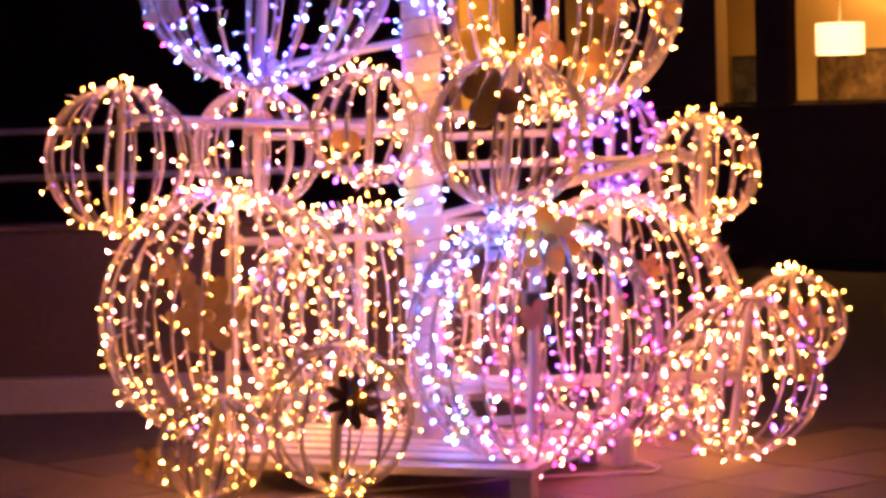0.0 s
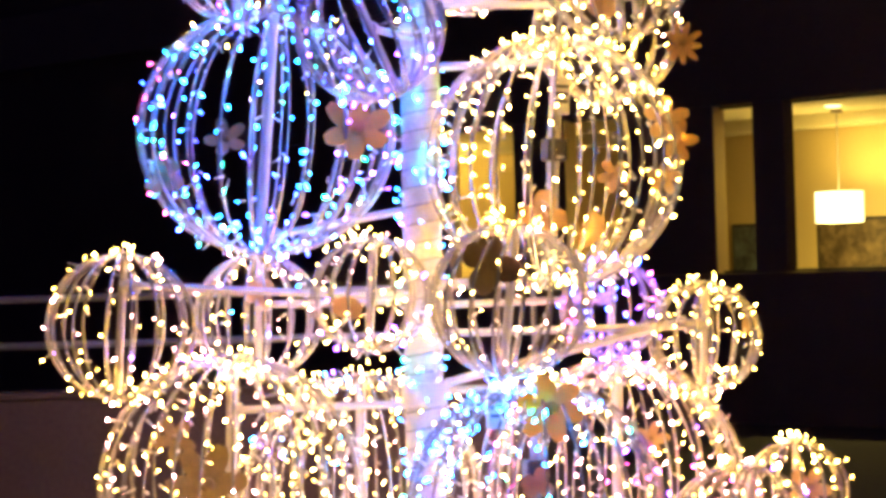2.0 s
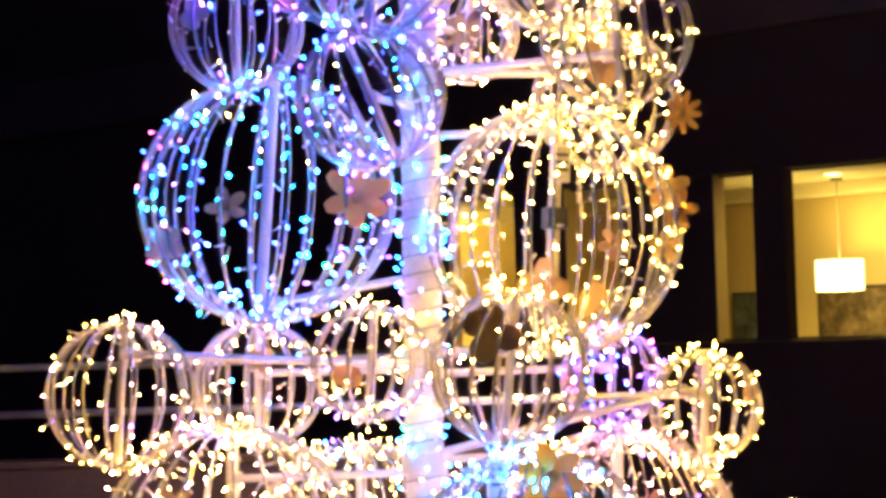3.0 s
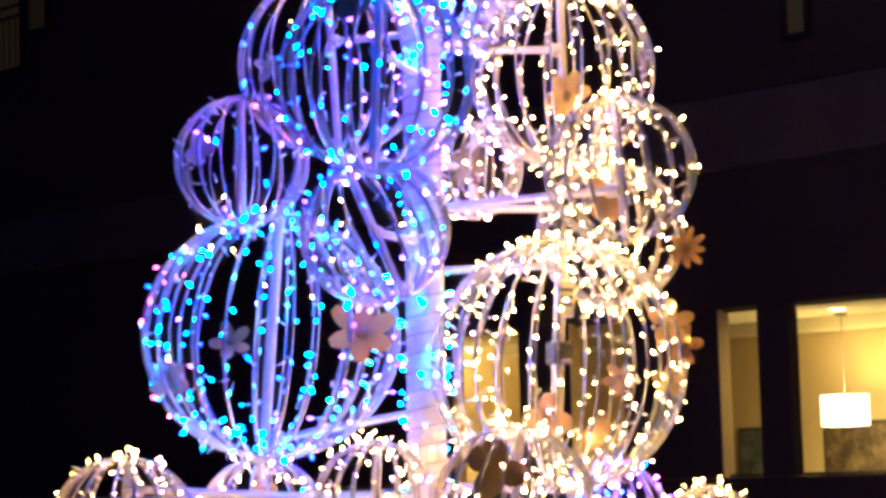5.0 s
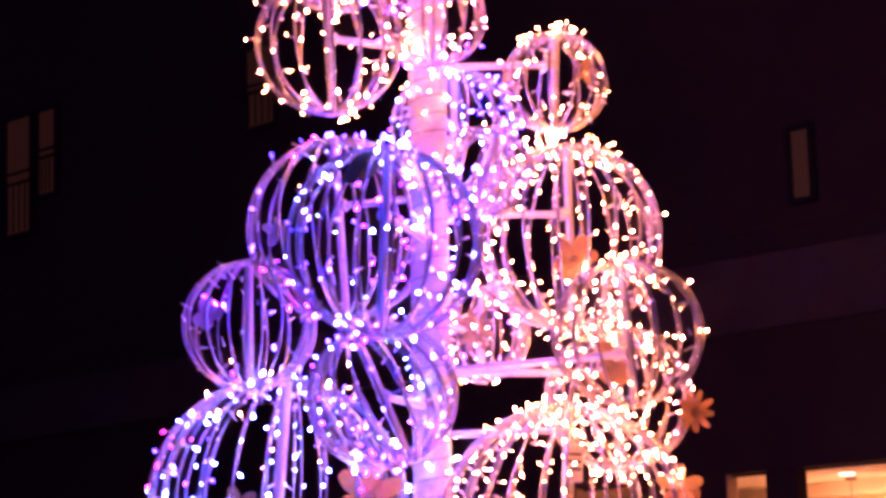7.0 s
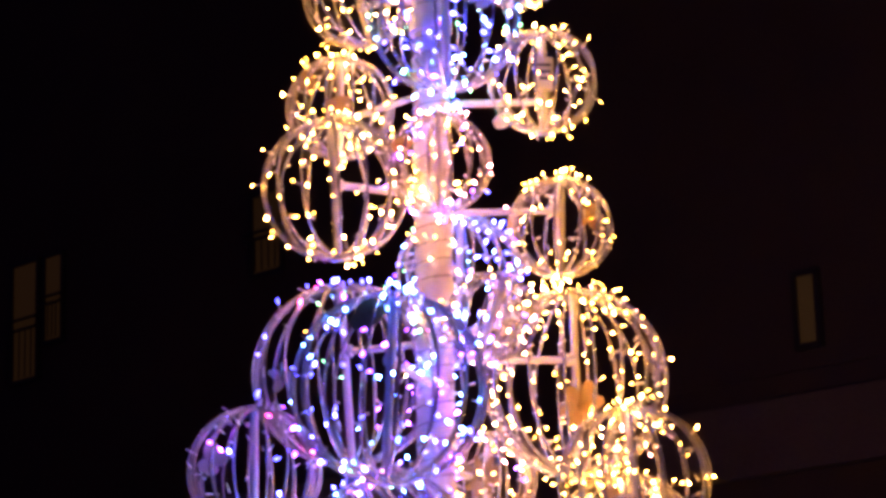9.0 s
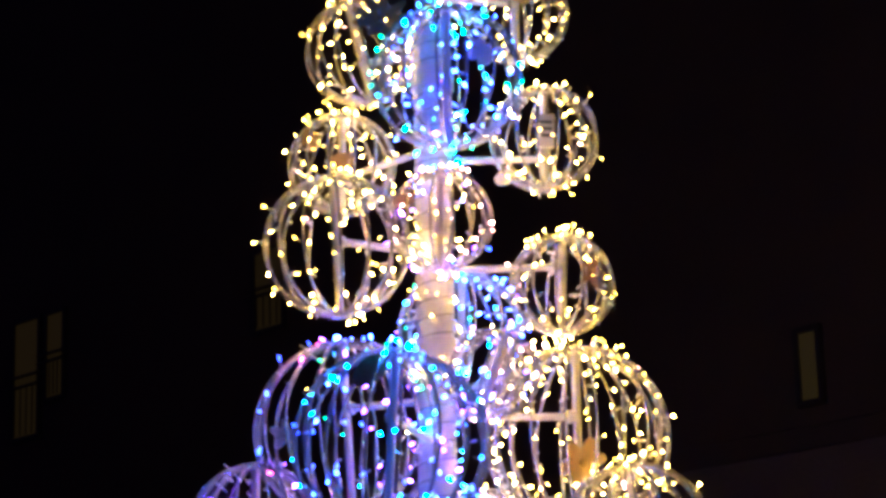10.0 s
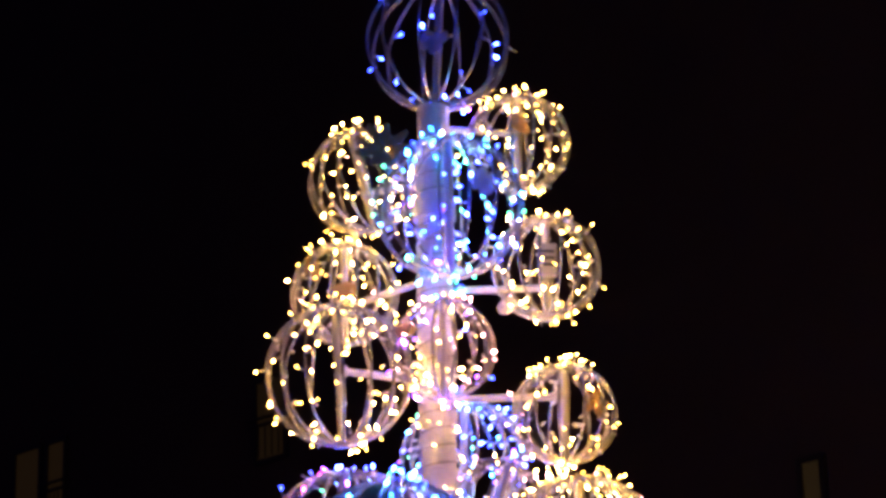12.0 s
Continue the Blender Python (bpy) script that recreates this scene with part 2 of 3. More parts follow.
SPECIAL_RIBS = {"D2": 20, "D3": 17, "D0": 16, "D4": 20, "F4": 12, "D8": 12, "S5": 12, "S2": 12, "S1": 12, "B4": 18}
LEAN = {"C1": (5, 2), "D2": (-26, 10), "D3": (4, 4), "D0": (-3, 3), "D8": (20, 5), "S2": (4, 6), "E1": (-3, 4), "B4": (4, 8), "D5": (-6, 6), "S3": (8, 5), "S1": (10, 8), "F2": (-14, 0), "E3": (2, 5)}
SQUASH = {"C1": 0.97, "D4": 1.05}
ARM = {"C1": -0.43, "C2": 0.41, "D6": 0.11, "A1": 0.31, "A2": -0.2, "A3": 0.45, "D7": 0.0, "D2": 0.0, "B1": 0.17, "B5": 0.05, "E4": -0.09, "E5": 0.08, "E1": 0.02, "E2": -0.06, "D5": -0.08, "D4": 0.1, "D0": 0.1, "D3": 0.11, "B2": 0.05}
SLOPE = {"C1": -0.1, "B1": 0.09, "E2": -0.06}
NO_ARM = {"D1", "A4", "F4", "S1", "S2", "S4", "S5", "D8"}
COLOURS = {  # warm, rose, blue, violet, cyan, magenta, green, unlit; a second row where the lower half differs
    "S3": ((5, 3, 0, 0.5, 0, 0.6, 0, 1),), "A1": ((7, 2.2, 0, 0.2, 0, 0, 0, 1),), "B1": ((6, 3, 0, 0.3, 0, 0, 0, 1),), "B4": ((7, 2, 0, 0, 0, 0, 0, 1),), "A2": ((3, 0.5, 0.8, 0, 2.6, 0, 1.2, 1), (2.5, 4, 0, 1.0, 0, 5.0, 0, 1)),
    "A3": ((5, 3, 0, 1.0, 0, 0.3, 0, 1), (3, 3.5, 0, 1.2, 0, 2.4, 0, 1)), "A4": ((8, 1.5, 0, 0.2, 0.6, 0, 0, 1),),
    "B6": ((0, 1, 3, 4, 0, 1, 0, 1),), "B2": ((5, 1.5, 0.4, 0.5, 0.2, 0, 0, 1),), "B3": ((7, 2, 0, 0.5, 0, 0, 0, 1),),
    "C1": ((0.8, 0.1, 3.0, 0.1, 4.0, 0.1, 0.9, 0.8), (0.5, 0.1, 3.4, 0.3, 3.6, 0.2, 0.7, 0.8)),
    "D1": ((0.1, 0.3, 0.6, 0.6, 0.3, 0, 0, 14), (0.6, 1, 1, 1.2, 1, 0, 0, 6)), "D2": ((1.0, 1.6, 1.8, 3.5, 0.8, 0, 0, 3),),
    "D3": ((0.2, 0, 4.6, 0.4, 3.0, 0, 0.8, 1), (0.2, 0, 4.8, 0.6, 2.4, 0, 0.5, 1)),
    "D0": ((0.4, 0.2, 2.2, 1.8, 0.8, 0.2, 1.2, 4), (0.5, 0.2, 2.2, 1.8, 1.2, 0.2, 1.0, 3)),
    "D9": ((0.1, 0, 4.0, 0.5, 2.2, 0, 0.8, 0.5),), "D8": ((4, 2, 1.2, 0.8, 0, 0, 0, 2),), "D7": ((4, 2, 0, 0.4, 0, 0, 0, 3),),
    "F1": ((0.8, 0, 3.2, 0.1, 2.8, 0, 3.0, 0.8),), "F4": ((0, 0, 6, 0.2, 0.4, 0, 0, 0.8),), "E3": ((5, 2, 0.6, 1, 0, 0, 0, 1),)}
SPARSE = {"F4": 0.28, "D2": 0.15, "D1": 0.14, "B1": 0.13, "B4": 0.14, "C1": 0.115, "D3": 0.16, "D0": 0.20, "B2": 0.13, "D5": 0.12, "E1": 0.115, "S2": 0.14, "S1": 0.13}
USUAL = ((9, 0.4, 0, 0, 0, 0, 0, 1.2),)
LABELS = {"A": "large white wire ball wound with warm string lights near the ground", "B": "small white wire ball wound with warm string lights on an arm",
          "C": "large white wire ball with warm string lights on the light tree", "D": "white wire ball with string lights on the upper light tree",
          "E": "small white wire ball with warm string lights on a high arm", "F": "white wire ball with string lights near the tree top",
          "S": "small white wire ball with warm string lights low over the paving"}
SPECIAL_LABELS = {"D3": "wire ball with blue and violet string lights before the post", "D0": "wire ball with violet and partly unlit string lights beside the post", "C1": "large wire ball with blue, cyan and magenta string lights", "F4": "wire ball with sparse blue lights on the very top",
                  "D1": "small wire ball with mostly unlit string lights", "F1": "wire ball with blue string lights before the post", "A2": "large wire ball with rose and cyan string lights near the ground"}


def zone(key, d, rng):
    """The colour weights at the direction d on a ball."""
    rows = COLOURS.get(key, USUAL)
    if key == "A2":
        if d.z > 0.5:
            return (0.6, 0, 0.8, 0, 5.0, 0, 0.8, 0.5) if d.x < 0.0 else (4, 1, 0.3, 0, 1.5, 0, 1.2, 1)
        return (1.5, 0, 0.5, 0, 7.0, 0, 0.8, 0.5) if d.x < -0.5 else rows[1]
    if key == "C1":
        if d.x < -0.72:
            return (0.2, 0.2, 3.2, 0.8, 2.4, 2.2, 1.3, 0.4)
        if d.x > 0.45:
            return (2.2, 0.4, 1.2, 0.8, 2.6, 0.2, 0.6, 1)
    return rows[0] if d.z > rng.uniform(-0.15, 0.2) else rows[-1]


def wire_ball(key, seed):
    x, y, z, r = BALLS[key]
    rng = random.Random(seed)
    squash = SQUASH.get(key, 1.0)
    lean, forward = LEAN.get(key, (rng.uniform(0, 4.5), rng.uniform(-2, 3)))
    ball = tagged(new("wire_ball"), SPECIAL_LABELS.get(key, LABELS[key[0]]), "light ball", "wire balls of the light tree")
    ball.matrix_world = pose(x, y, z, forward, lean, rng.uniform(0, 20))
    count = SPECIAL_RIBS.get(key, RIBS[key[0]])
    steps = 22
    arc = [(r * math.sin(math.pi * i / steps) + 0.012, 0, r * squash * math.cos(math.pi * i / steps)) for i in range(steps + 1)]
    rib_data = None
    turns = []
    for k in range(count):
        w = 2 * math.pi * (k + rng.uniform(-0.16, 0.16)) / count
        turns.append(w)
        if rib_data is None:
            rib = part("rib", sweep(arc, 0.0058 if r > 0.25 else 0.0052, 8), RIB, ball, smooth=True)
            rib_data = rib.data
        else:
            rib = new("rib", rib_data)
            rib.parent = ball
        rib.rotation_euler = (0, 0, w)
    tube = 0.024 if r > 0.4 else 0.018
    h = r * squash
    part("axis_tube", lathe([(0.0, -h - 0.012), (tube * 1.9, -h - 0.01), (tube * 1.9, -h + 0.012), (tube, -h + 0.016), (tube, h - 0.016), (tube * 1.9, h - 0.012), (tube * 1.9, h + 0.01), (0.0, h + 0.012)], 14), PAINT, ball)
    # the string lights follow the ribs
    weights = COLOURS.get(key, USUAL)
    leds, cables = [], []
    for w in turns:
        path = []
        phase = rng.uniform(0, 6)
        for i in range(steps + 1):
            a = math.pi * i / steps
            off = 0.006 * math.sin(phase + i * 0.9) / max(0.05, r * math.sin(a) + 0.02)
            rr = r - 0.011
            path.append((rr * math.sin(a) * math.cos(w + off) + 0.012 * math.cos(w), rr * math.sin(a) * math.sin(w + off) + 0.012 * math.sin(w), rr * squash * math.cos(a)))
        v, f, _ = sweep(path, 0.0025, 4)
        cables.append((v, f, 0))
        gap = SPARSE.get(key, 0.082 if r > 0.35 else (0.09 if r > 0.24 else 0.085))
        n = max(3, int(math.pi * r / gap))
        run = rng.choices(range(8), zone(key, Vector((math.cos(w), math.sin(w), 0.6)), rng))[0]
        for i in range(n):
            a = math.pi * (i + 0.5 + rng.uniform(-0.4, 0.4)) / n
            row = zone(key, Vector((math.sin(a) * math.cos(w), math.sin(a) * math.sin(w), math.cos(a))), rng)
            if rng.random() < 0.4:
                run = rng.choices(range(8), row)[0]
            c = run if rng.random() < 0.6 else rng.choices(range(8), row)[0]
            o = rng.uniform(-0.02, 0.02) / r
            d = Vector((math.sin(a) * math.cos(w + o), math.sin(a) * math.sin(w + o), math.cos(a)))
            foot = Vector((d.x * r, d.y * r, d.z * r * squash))
            if math.sin(a) < 0.5 and rng.random() > math.sin(a) / 0.5:
                continue  # few sit where the ribs crowd together
            inward = rng.random() < (0.5 if r > 0.4 else 0.38)
            way = (d * (-0.9 if inward else 0.8) + Vector([rng.uniform(-0.9, 0.9) for _ in range(3)])).normalized()
            if inward:
                foot -= d * 0.014
            leds.append((foot, foot + way * (rng.uniform(0.016, 0.024) if rng.random() < 0.4 else rng.uniform(0.028, 0.055)), c))
    # gathered slack at the two poles
    for i in range(int(6 + 26 * r)):
        side = 1 if i % 4 else -1
        w, e = rng.uniform(0, 6.283), rng.uniform(0.06, 0.62)
        d = Vector((math.sin(e) * math.cos(w), math.sin(e) * math.sin(w), side * math.cos(e)))
        foot = Vector((d.x * r, d.y * r, d.z * r * squash))
        if key != "F4":
            leds.append((foot, foot + (d + Vector([rng.uniform(-0.7, 0.7) for _ in range(3)])).normalized() * rng.uniform(0.025, 0.05), rng.choices(range(8), weights[0 if side > 0 else -1])[0]))
    stalks, bulbs = lamp_string(leds)
    tagged(part("light_cable", joined(cables + [(stalks[0], stalks[1], 1)]), [CABLE, HOLDER], ball), kind="stuff")
    tagged(part("light_string", bulbs, LEDS, ball, smooth=True), kind="stuff")
    # arm to the post
    if key not in NO_ARM:
        inv = ball.matrix_world.inverted()
        za = z + ARM.get(key, rng.uniform(-0.3, 0.3) * r)
        a, b = inv @ Vector((TRUNK_X + POST_LEAN * za, 0, za - SLOPE.get(key, 0.0))), inv @ Vector((x, y, za))
        part("arm", sweep([a, b], 0.016, 4), PAINT, ball)
        part("bracket", sweep([a.lerp(b, 0.93), b], 0.028, 8), PAINT, ball)
    return ball


MADE = {key: wire_ball(key, 11 + i) for i, key in enumerate(BALLS)}

# string lights wound round the post
rng = random.Random(5)
leds, coil = [], []
for i in range(900):
    w, z = i * 0.42, 0.5 + i * 0.0051
    coil.append((TRUNK_X + POST_LEAN * z + (POST_R + 0.004) * math.cos(w), (POST_R + 0.004) * math.sin(w), z))
POST_COLOURS = [(1.15, (1.5, 0.2, 0.5, 0, 5.0, 0, 0.4, 0.5)), (1.7, (2.4, 0.8, 0.4, 0.8, 3.0, 0, 0.4, 0.5)), (2.7, (0.3, 0, 0.6, 0.4, 5.0, 0, 0.8, 0.5)), (3.4, (0.1, 0, 2.0, 1.2, 2.6, 0.1, 0, 0.5)), (4.2, (8, 0.6, 0, 0.2, 0, 0, 0, 0.5)), (9, (1.6, 0.2, 2.2, 0.6, 1, 0, 0.3, 0.5))]
for i in range(330):
    w, z = rng.uniform(0, 6.283), rng.uniform(0.5, 5.05)
    row = next(r for top, r in POST_COLOURS if z < top)
    foot = Vector((TRUNK_X + POST_LEAN * z + POST_R * math.cos(w), POST_R * math.sin(w), z))
    leds.append((foot, foot + Vector((math.cos(w), math.sin(w), rng.uniform(-0.8, 0.8))).normalized() * 0.03, rng.choices(range(8), row)[0]))
stalks, bulbs = lamp_string(leds)
v, f, _ = sweep(coil, 0.0035, 4)
tagged(part("light_cable", joined([(v, f, 0), (stalks[0], stalks[1], 1)]), [CABLE, HOLDER], post), kind="stuff")
tagged(part("light_string", bulbs, LEDS, post, smooth=True), kind="stuff")


# ---- sheet-metal flowers and leaves on the balls ----
def petal(length, width, angle, bend, rng):
    rows = 6
    verts, faces = [], []
    ca, sa = math.cos(angle), math.sin(angle)
    for side in (0.0015, -0.0015):
        for i in range(rows + 1):
            u = i / rows
            half = width * (math.sin(math.pi * (0.06 + 0.84 * u ** 1.2)) ** 0.65) * 0.5
            for s in (-1, 0, 1):
                px, py = length * u, s * half
                verts.append((px * ca - py * sa, px * sa + py * ca, side + bend * u * u * length - abs(s) * bend * 0.25 * half))
    n = (rows + 1) * 3
    for i in range(rows):
        for s in range(2):
            q = (i * 3 + s, (i + 1) * 3 + s, (i + 1) * 3 + s + 1, i * 3 + s + 1)
            faces.append(q)
            faces.append(tuple(n + k for k in q[::-1]))
        for e in (0, 2):
            faces.append((i * 3 + e, (i + 1) * 3 + e, n + (i + 1) * 3 + e, n + i * 3 + e))
    faces.append((rows * 3, rows * 3 + 1, rows * 3 + 2, n + rows * 3 + 2, n + rows * 3 + 1, n + rows * 3))
    return verts, faces, 0


def ornament(kind, size, seed):
    """The middle of a flower or the first leaf of a spray, and the petals or leaves round it."""
    rng = random.Random(seed)
    if kind == "leaf":
        v, f, _ = petal(size * 1.8, size * 1.2, 0, 0.15, rng)
        return ([(a - size * 0.9, b, c) for a, b, c in v], f, None), []
    if kind == "leafpair":
        leaves = [petal(size * (1.1 if w > 0 else 0.8), size * 0.85, w, 0.2, rng)[:2] + (None,) for w in (0.9, 2.3, -0.9, -2.2)]
        return leaves[0], leaves[1:]
    n = int(kind[-1])
    petals = []
    for k in range(n):
        w = 2 * math.pi * k / n + rng.uniform(-0.08, 0.08)
        petals.append(petal(size * rng.uniform(0.92, 1.05), size * (0.34 if n > 7 else 0.56), w, rng.uniform(0.05, 0.3), rng)[:2] + (None,))
    return lathe([(0.0, 0.014), (size * 0.14, 0.010), (size * 0.2, 0.0), (0.0, -0.004)], 10), petals


ORNAMENTS = [  # ball, kind, place, size
    ("A2", "flower6", 0.482, -0.800, 0.975, 0.130),
    ("A1", "flower6", -0.865, -0.350, 0.685, 0.163),
    ("S2", "flower9", -0.274, -1.147, 0.430, 0.111),
    ("B4", "leafpair", 0.253, -0.819, 1.533, 0.121),
    ("C2", "leafpair", 0.499, -0.450, 1.700, 0.105),
    ("C2", "flower5", 1.003, -0.250, 2.088, 0.098),
    ("C2", "flower5", 1.057, -0.200, 1.998, 0.088),
    ("C2", "flower5", 0.980, -0.330, 1.845, 0.070),
    ("C2", "flower5", 0.818, 0.100, 1.881, 0.074),
    ("C2", "leaf", 0.677, -0.400, 1.641, 0.080),
    ("C1", "flower5", -0.757, -0.311, 2.055, 0.090),
    ("C1", "flower6", -0.233, -0.300, 2.077, 0.140),
    ("C1", "leafpair", -1.038, 0.000, 1.931, 0.094),
    ("D6", "flower9", 1.107, 0.000, 2.406, 0.090),
    ("D4", "flower6", 0.627, -0.178, 3.026, 0.104),
    ("D3", "leaf", -0.222, -0.820, 3.297, 0.085),
    ("D0", "flower5", -0.590, -0.080, 3.198, 0.068),
    ("D7", "flower9", 0.220, 0.285, 2.809, 0.096),
    ("D1", "leafpair", -0.910, 0.100, 2.878, 0.072),
    ("F2", "flower9", -0.156, -0.100, 5.006, 0.128),
    ("F1", "leafpair", 0.266, -0.400, 4.734, 0.076),
    ("F4", "leafpair", 0.068, -0.150, 5.480, 0.075),
    ("E3", "leaf", -0.073, -0.400, 4.093, 0.051),
    ("E4", "leaf", 0.364, 0.050, 4.320, 0.054),
    ("E2", "leaf", -0.480, 0.104, 4.527, 0.059),
    ("E2", "leaf", -0.343, 0.100, 4.431, 0.059),
    ("E5", "flower5", 0.701, -0.130, 3.835, 0.066),
    ("F3", "leaf", 0.448, 0.000, 5.138, 0.060),
    ("S1", "flower5", -1.060, -0.850, 0.181, 0.069),
    ("S4", "flower5", 1.603, 0.150, 0.552, 0.096),
    ("S3", "flower5", 1.518, -0.300, 0.394, 0.060),
    ("B3", "leaf", -0.294, -0.400, 1.369, 0.078),
    ("B5", "leaf", 1.363, 0.100, 1.249, 0.052),
    ("B2", "leafpair", -0.682, 0.150, 1.440, 0.071),
    ("A1", "flower5", -1.050, 0.200, 0.831, 0.096),
    ("A2", "leafpair", 0.406, -0.900, 0.698, 0.068),
    ("A3", "flower5", 0.932, 0.029, 0.780, 0.082),
    ("D5", "leafpair", 0.762, -0.300, 2.568, 0.102),
]
TILT = {"A2": 78, "A1": 75, "C1": 74}  # these face upwards
for i, (key, kind, x, y, z, size) in enumerate(ORNAMENTS):
    rng = random.Random(70 + i)
    ball = MADE[key]
    name = "flower" if kind.startswith("flower") else "leaf"
    gold = AMBER if kind == "flower6" and key in ("A2", "C1") else SILVER if key in ("D0", "F1", "F4", "D1", "E4") else BRONZE if key in ("A1", "D3", "S2", "B4", "D7", "F2") else GOLD
    middle, pieces = ornament(kind, size, 40 + i)
    ob = part(name, middle, gold, ball, "flat sheet-metal " + name)
    for piece in pieces:
        part("petal" if name == "flower" else "leaflet", piece, gold, ob)
    m = pose(x, y, z, TILT.get(key, 90) + rng.uniform(-18, 18), 0, rng.uniform(-25, 25)) @ pose(0, 0, 0, 0, 0, rng.uniform(0, 360))
    ob.matrix_parent_inverse = Matrix()
    ob.matrix_basis = ball.matrix_world.inverted() @ m

# junction boxes on the axis tubes of large balls, with dark printed bars
for key, dx, dz in (("C2", 0.0, 0.27), ("A2", -0.17, 0.385), ("E4", 0.0, 0.02)):
    ball = MADE[key]
    bx = part("junction_box", box_bm((dx - 0.04, -0.06, dz - 0.075), (dx + 0.04, -0.028, dz + 0.075), 0.006), PAINT, ball, "white junction box with dark bars")
    for k in range(3):
        part("printed_bar", box_bm((dx - 0.03, -0.0625, dz + 0.03 - k * 0.03), (dx + 0.03, -0.0595, dz + 0.042 - k * 0.03)), BLACK, bx)
# dark clamps where an arm meets the axis tube
for key, dz in (("C2", 0.05), ("A2", 0.14)):
    clamp = part("clamp", box_bm((-0.045, -0.045, dz - 0.045), (0.045, 0.045, dz + 0.045), 0.008), FRAME, MADE[key], "dark metal clamp")
    for sx in (-0.03, 0.03):
        part("bolt", lathe([(0.0, -0.004), (0.008, -0.004), (0.008, 0.006), (0.0, 0.006)], 6), BLACK, clamp).matrix_basis = pose(sx, -0.049, dz, 90, 0, 0)

# ---- ground ----
g = bmesh.new()
box_bm((-60, -40, -0.3), (60, 80, -0.022), 0, g)
ground = tagged(part("ground", g, ASPHALT), "dark night-time ground round the square", "ground", kind="structure")
pv = tagged(part("pavement", box_bm((-9, -9.5, -0.021), (9, 0.96, -0.012)), JOINT), "stone slab pavement laid diagonally with dark joints", "pavement", kind="structure")

# the feed cable lies in a loose loop on the slabs
loop = [(0.80 + 0.13 * math.sin(k * 0.21), -0.12 - 0.13 * (1 - math.cos(k * 0.21)) + 0.02 * math.sin(k * 0.9), 0.008) for k in range(16)]
tagged(part("feed_cable", sweep(loop + [(0.3 - 0.12 * k, -0.40 - 0.05 * k - 0.03 * math.sin(k), 0.008) for k in range(12)], 0.006, 6), PAINT), "thin white cable lying on the paving", "cable")

# ---- parapet with rails on the left behind the tree ----
wall = tagged(part("wall_west", box_bm((-9, 2.3, -0.02), (0.6, 2.5, 0.905), 0.01), PARAPET), "low brown rendered parapet wall", "wall", kind="structure")
part("plinth", box_bm((-9, 2.18, -0.02), (0.6, 2.296, 0.16), 0.01), PLINTH, wall, "pale concrete plinth")
part("coping", box_bm((-9.02, 2.27, 0.909), (0.62, 2.53, 0.945), 0.008), PARAPET, wall)
rail = tagged(new("railing"), "steel railing with two bars on the parapet", "railing")
for z in (1.18, 1.42):
    part("bar", sweep([(-9, 2.4, z), (0.6, 2.4, z)], 0.019, 8), STEEL, rail)
for k in range(7):
    part("post", sweep([(-8.9 + k * 1.58, 2.4, 0.935), (-8.9 + k * 1.58, 2.4, 1.43)], 0.016, 8), STEEL, rail)

# ---- the building behind, with its lit room ----
FACE = Matrix.Translation((3.5, 11.62, -0.1)) @ Matrix(((0.69, 0.724, 0, 0), (-0.724, 0.69, 0, 0), (0, 0, 1, 0), (0, 0, 0, 1)))
facade = tagged(new("wall_east"), "dark brown rendered facade with lit windows", "wall", kind="structure")
facade.matrix_world = FACE
T = 0.15


def slab(name, lo, hi, mat, label="", bevel=0.01, parent=facade):
    return part(name, box_bm(lo, hi, bevel), mat, parent, label)


WIN = [(-4.60, -3.62), (-2.90, -2.19), (-0.97, -0.50), (-0.13, 2.6)]
SILL, HEAD = 1.50, 3.10
slab("wall_panel", (-30, 0, 0.08), (9, T, SILL), RENDERED)
piers = [-30] + [x for w in WIN for x in w] + [9]
for a, b in zip(piers[::2], piers[1::2]):
    slab("wall_panel", (a, 0, SILL + 0.002), (b, T, HEAD), RENDERED)
slab("wall_panel", (-30, 0, HEAD + 0.002), (9, T, 5.36), RENDERED)
slab("fascia", (-30, -0.12, 4.42), (9, -0.002, 5.12), FASCIA, "paler band between the storeys")
slab("wall_panel", (-30, 0, 5.362), (9, T, 26), RENDERED)
for a, b in WIN[:3]:
    slab("reveal_lining", (a - 0.02, 0.004, SILL + 0.004), (a + 0.004, T + 0.02, HEAD - 0.004), ROOM, bevel=0.002)
for a, b in WIN:
    for lo, hi in (((b - 0.03, 0.09, SILL + 0.004), (b - 0.002, 0.13, HEAD)), ((a + 0.01, 0.09, SILL + 0.003), (b - 0.032, 0.13, SILL + 0.03)), ((a + 0.01, 0.09, HEAD - 0.03), (b - 0.032, 0.13, HEAD - 0.003))):
        slab("window_frame", lo, hi, FRAME, bevel=0.004)


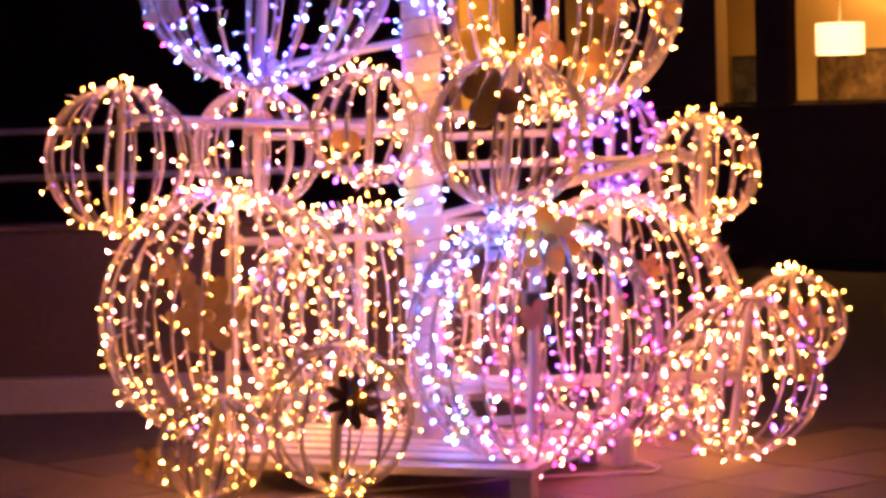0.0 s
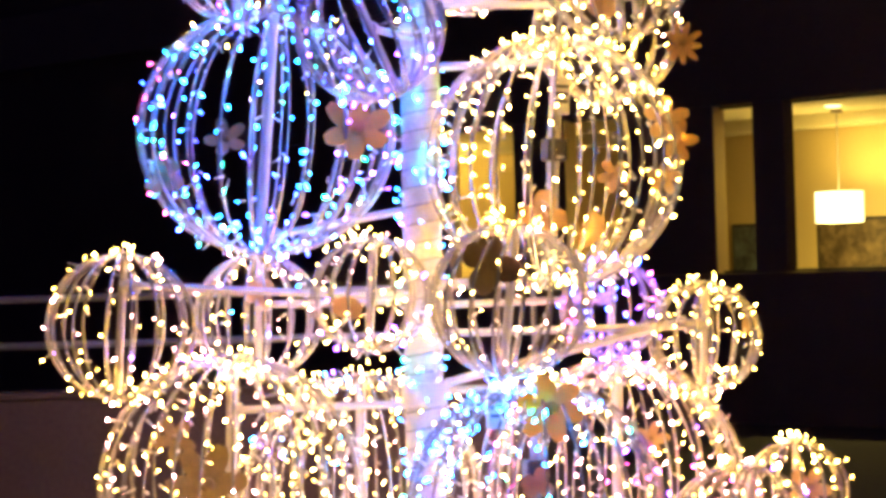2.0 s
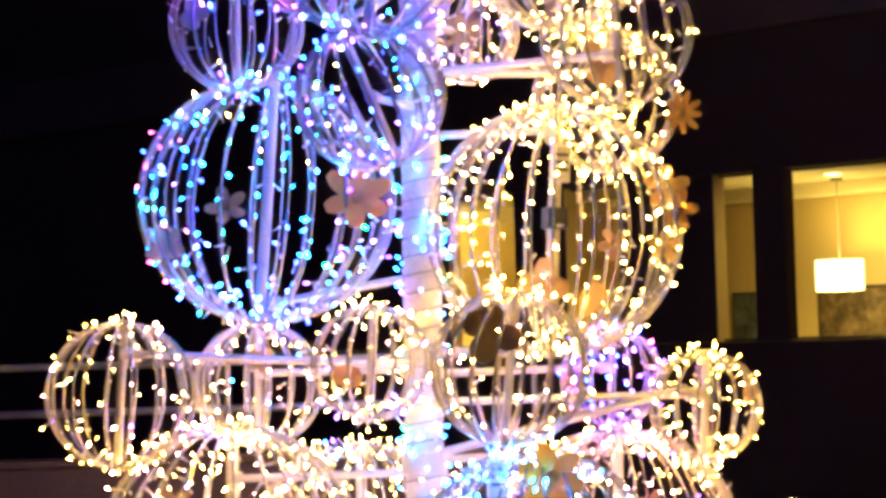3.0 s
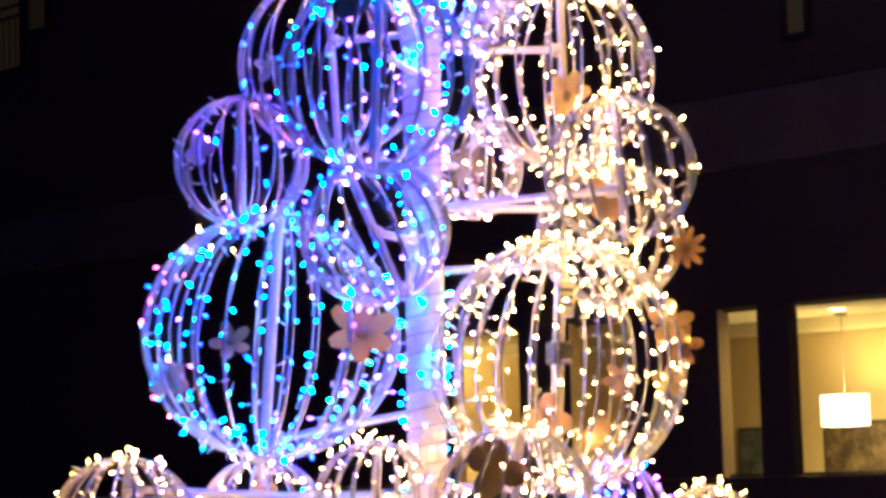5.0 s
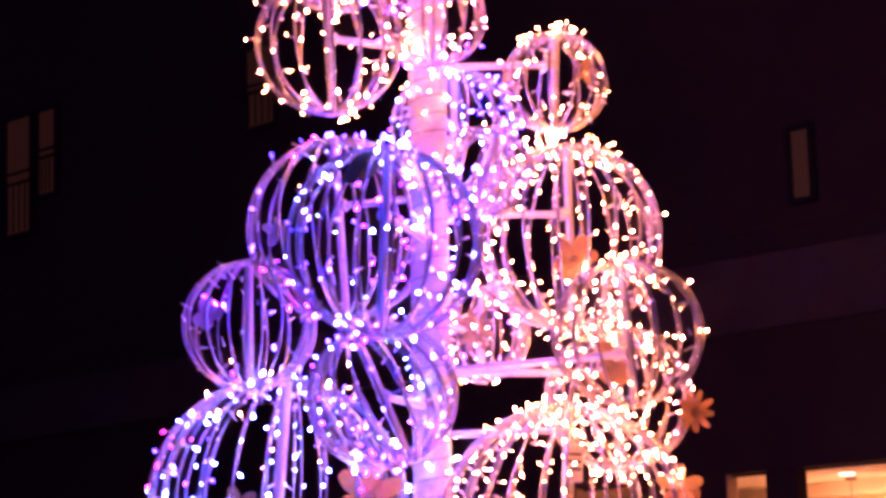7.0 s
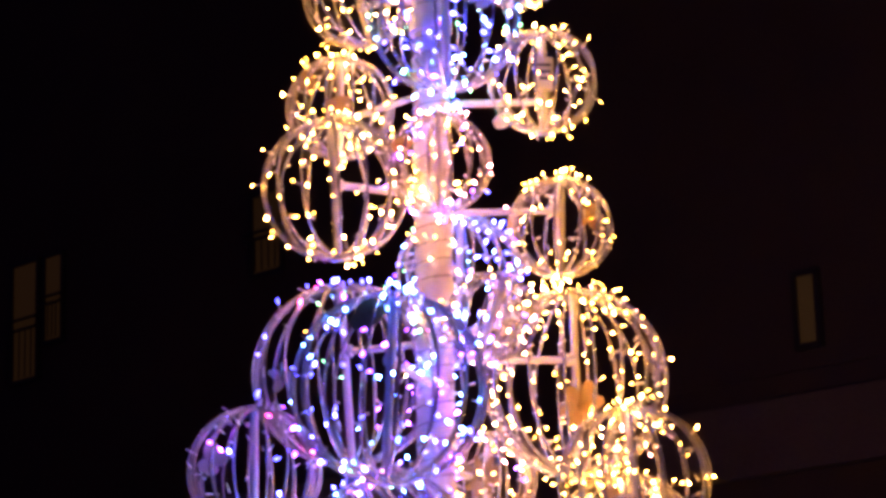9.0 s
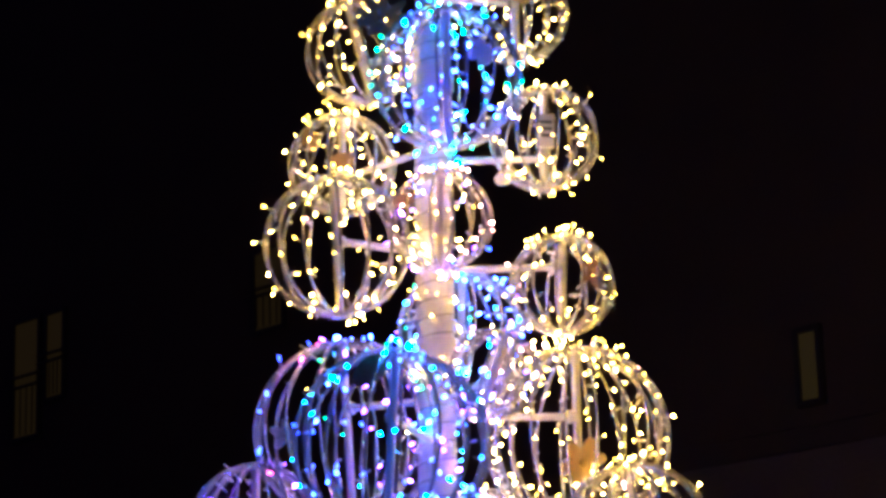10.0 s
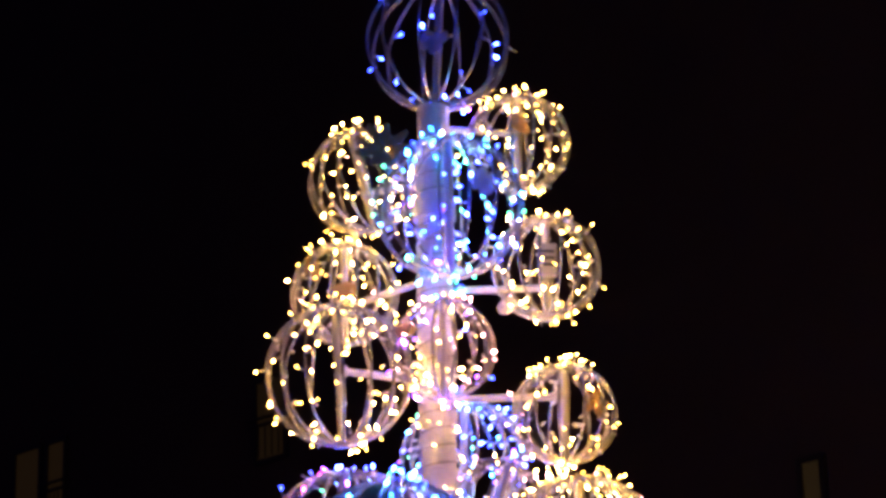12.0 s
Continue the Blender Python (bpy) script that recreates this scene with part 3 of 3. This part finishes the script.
def dim_window(s0, s1, z0, z1, rails, cloth=BLIND):
    """A far window with a small balcony rail; its drawn blind has painted-in glow."""
    pane = slab("blind", (s0, -0.03, z0), (s1, -0.004, z1), cloth, "drawn blind with a faint painted-in glow", 0)
    for lo, hi in (((s0 - 0.06, -0.06, z0 - 0.06), (s0, -0.002, z1 + 0.06)), ((s1, -0.06, z0 - 0.06), (s1 + 0.06, -0.002, z1 + 0.06)), ((s0, -0.06, z1), (s1, -0.002, z1 + 0.06)), ((s0, -0.06, z0 - 0.06), (s1, -0.002, z0))):
        slab("window_frame", lo, hi, FRAME, bevel=0.004)
    for k in range(rails):
        z = z0 + (z1 - z0) * (0.42 + 0.09 * k)
        part("rail", sweep([(s0 - 0.1, -0.12, z), (s1 + 0.1, -0.12, z)], 0.022, 6), FRAME, facade)
    if rails:
        for k in range(5):
            x = s0 + (s1 - s0) * k / 4
            part("baluster", sweep([(x, -0.12, z0), (x, -0.12, z0 + (z1 - z0) * 0.42)], 0.01, 5), FRAME, facade)


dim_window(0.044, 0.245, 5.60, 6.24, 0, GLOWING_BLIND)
dim_window(-13.19, -12.63, 7.22, 8.80, 2)
dim_window(-12.42, -12.05, 7.66, 8.79, 2)
dim_window(-8.0, -7.5, 7.76, 8.70, 2)
# the room
room = tagged(new("room"), "cream lit room behind the windows", "room", kind="structure")
room.matrix_world = FACE
slab("back_wall", (-8.6, 2.6, 0.6), (5, 2.75, 3.2), ROOM, parent=room)
slab("side_wall", (-8.75, T, 0.6), (-8.6, 2.75, 3.2), ROOM, parent=room)
slab("side_wall", (5, T, 0.6), (5.15, 2.75, 3.2), ROOM, parent=room)
slab("room_floor", (-8.75, T, 0.5), (5.15, 2.75, 0.6), PARAPET, parent=room)
slab("bulkhead", (-8.6, 2.25, 2.985), (5, 2.598, 3.118), CEIL, "pale ceiling bulkhead along the back wall", parent=room)
slab("room_ceiling", (-8.75, T, 3.12), (5.15, 2.75, 3.25), CEIL, parent=room)


def picture(lo, hi, canvas, label):
    s0, s1 = lo[0], hi[0]
    ob = tagged(part("picture_frame", box_bm((s0, 2.56, lo[1]), (s1, 2.598, hi[1]), 0.008), FRAME), label, "picture")
    ob.matrix_world = FACE
    part("canvas", box_bm((s0 + 0.03, 2.553, lo[1] + 0.03), (s1 - 0.03, 2.562, hi[1] - 0.03)), canvas, ob, "painted canvas")


picture((-1.68, 1.30), (-0.60, 2.04), CANVAS, "dark landscape painting in a thin frame")
picture((-2.82, 1.32), (-2.15, 2.02), SEA, "blue grey seascape painting in a thin frame")
pend = tagged(new("pendant_lamp"), "lit cream drum pendant lamp hanging from the ceiling", "lamp")
pend.matrix_world = FACE @ Matrix.Translation((-0.92, 1.92, 0))
part("shade", lathe([(0.235, 1.98), (0.243, 1.98), (0.243, 2.29), (0.235, 2.29), (0.235, 1.98)], 32), SHADE, pend, "glowing drum shade", smooth=False)
part("cord", sweep([(0, 0, 2.2), (0, 0, 3.12)], 0.006, 6), PLINTH, pend)
part("ceiling_rose", lathe([(0.0, 3.09), (0.06, 3.09), (0.06, 3.118), (0.0, 3.118)], 16), PLINTH, pend)
# an added pendant, kept out of sight, to brighten the two left windows
unseen_pendant = copy_thing(pend, FACE @ Matrix.Translation((-7.3, 1.5, 0)))
# the 34 W lamp belongs to the added, unseen pendant
for x, y, watts in ((-0.92, 1.92, 13), (-7.3, 1.5, 34)):
    lamp = bpy.data.lights.new("room_lamp", "POINT")
    lamp.energy, lamp.color, lamp.shadow_soft_size = watts, (1.0, 0.68, 0.22), 0.15
    new("room_lamp", lamp).matrix_world = FACE @ Matrix.Translation((x, y, 2.14))
spot = tagged(part("ceiling_spot", lathe([(0.0, 3.100), (0.07, 3.100), (0.085, 3.117), (0.0, 3.117)], 18), SHADE), "small round recessed ceiling light", "lamp")
spot.matrix_world = FACE @ Matrix.Translation((-0.55, 1.35, 0))
disc = bpy.data.lights.new("ceiling_light", "AREA")
disc.shape, disc.size, disc.energy, disc.color = "DISK", 0.14, 15, (1.0, 0.68, 0.22)
new("ceiling_light", disc).matrix_world = FACE @ Matrix.Translation((-0.55, 1.35, 3.08))

# ---- paving slabs, laid diagonally ----
rng = random.Random(3)
slab_meshes = []
for k in range(6):
    b = bmesh.new()
    box_bm((-0.245, -0.245, -0.05), (0.245, 0.245, 0.0), 0.004, b)
    for v in b.verts:
        v.co.z += rng.uniform(-0.0012, 0.0012)
    me = bpy.data.meshes.new("slab")
    b.to_mesh(me)
    b.free()
    me.materials.append(STONE)
    slab_meshes.append(me)
w = math.radians(40)
for i in range(-14, 15):
    for j in range(-14, 15):
        x = 1.465 + 0.5 * ((i + 0.5) * math.cos(w) - (j + 0.5) * math.sin(w))
        y = -0.26 + 0.5 * ((i + 0.5) * math.sin(w) + (j + 0.5) * math.cos(w))
        if -3.4 < x < 3.4 and -2.4 < y < 0.7:
            ob = new("slab", rng.choice(slab_meshes))
            ob.parent = pv
            ob.matrix_world = pose(x, y, rng.uniform(-0.002, 0.001), 0, 0, 40 + 90 * rng.randrange(4))
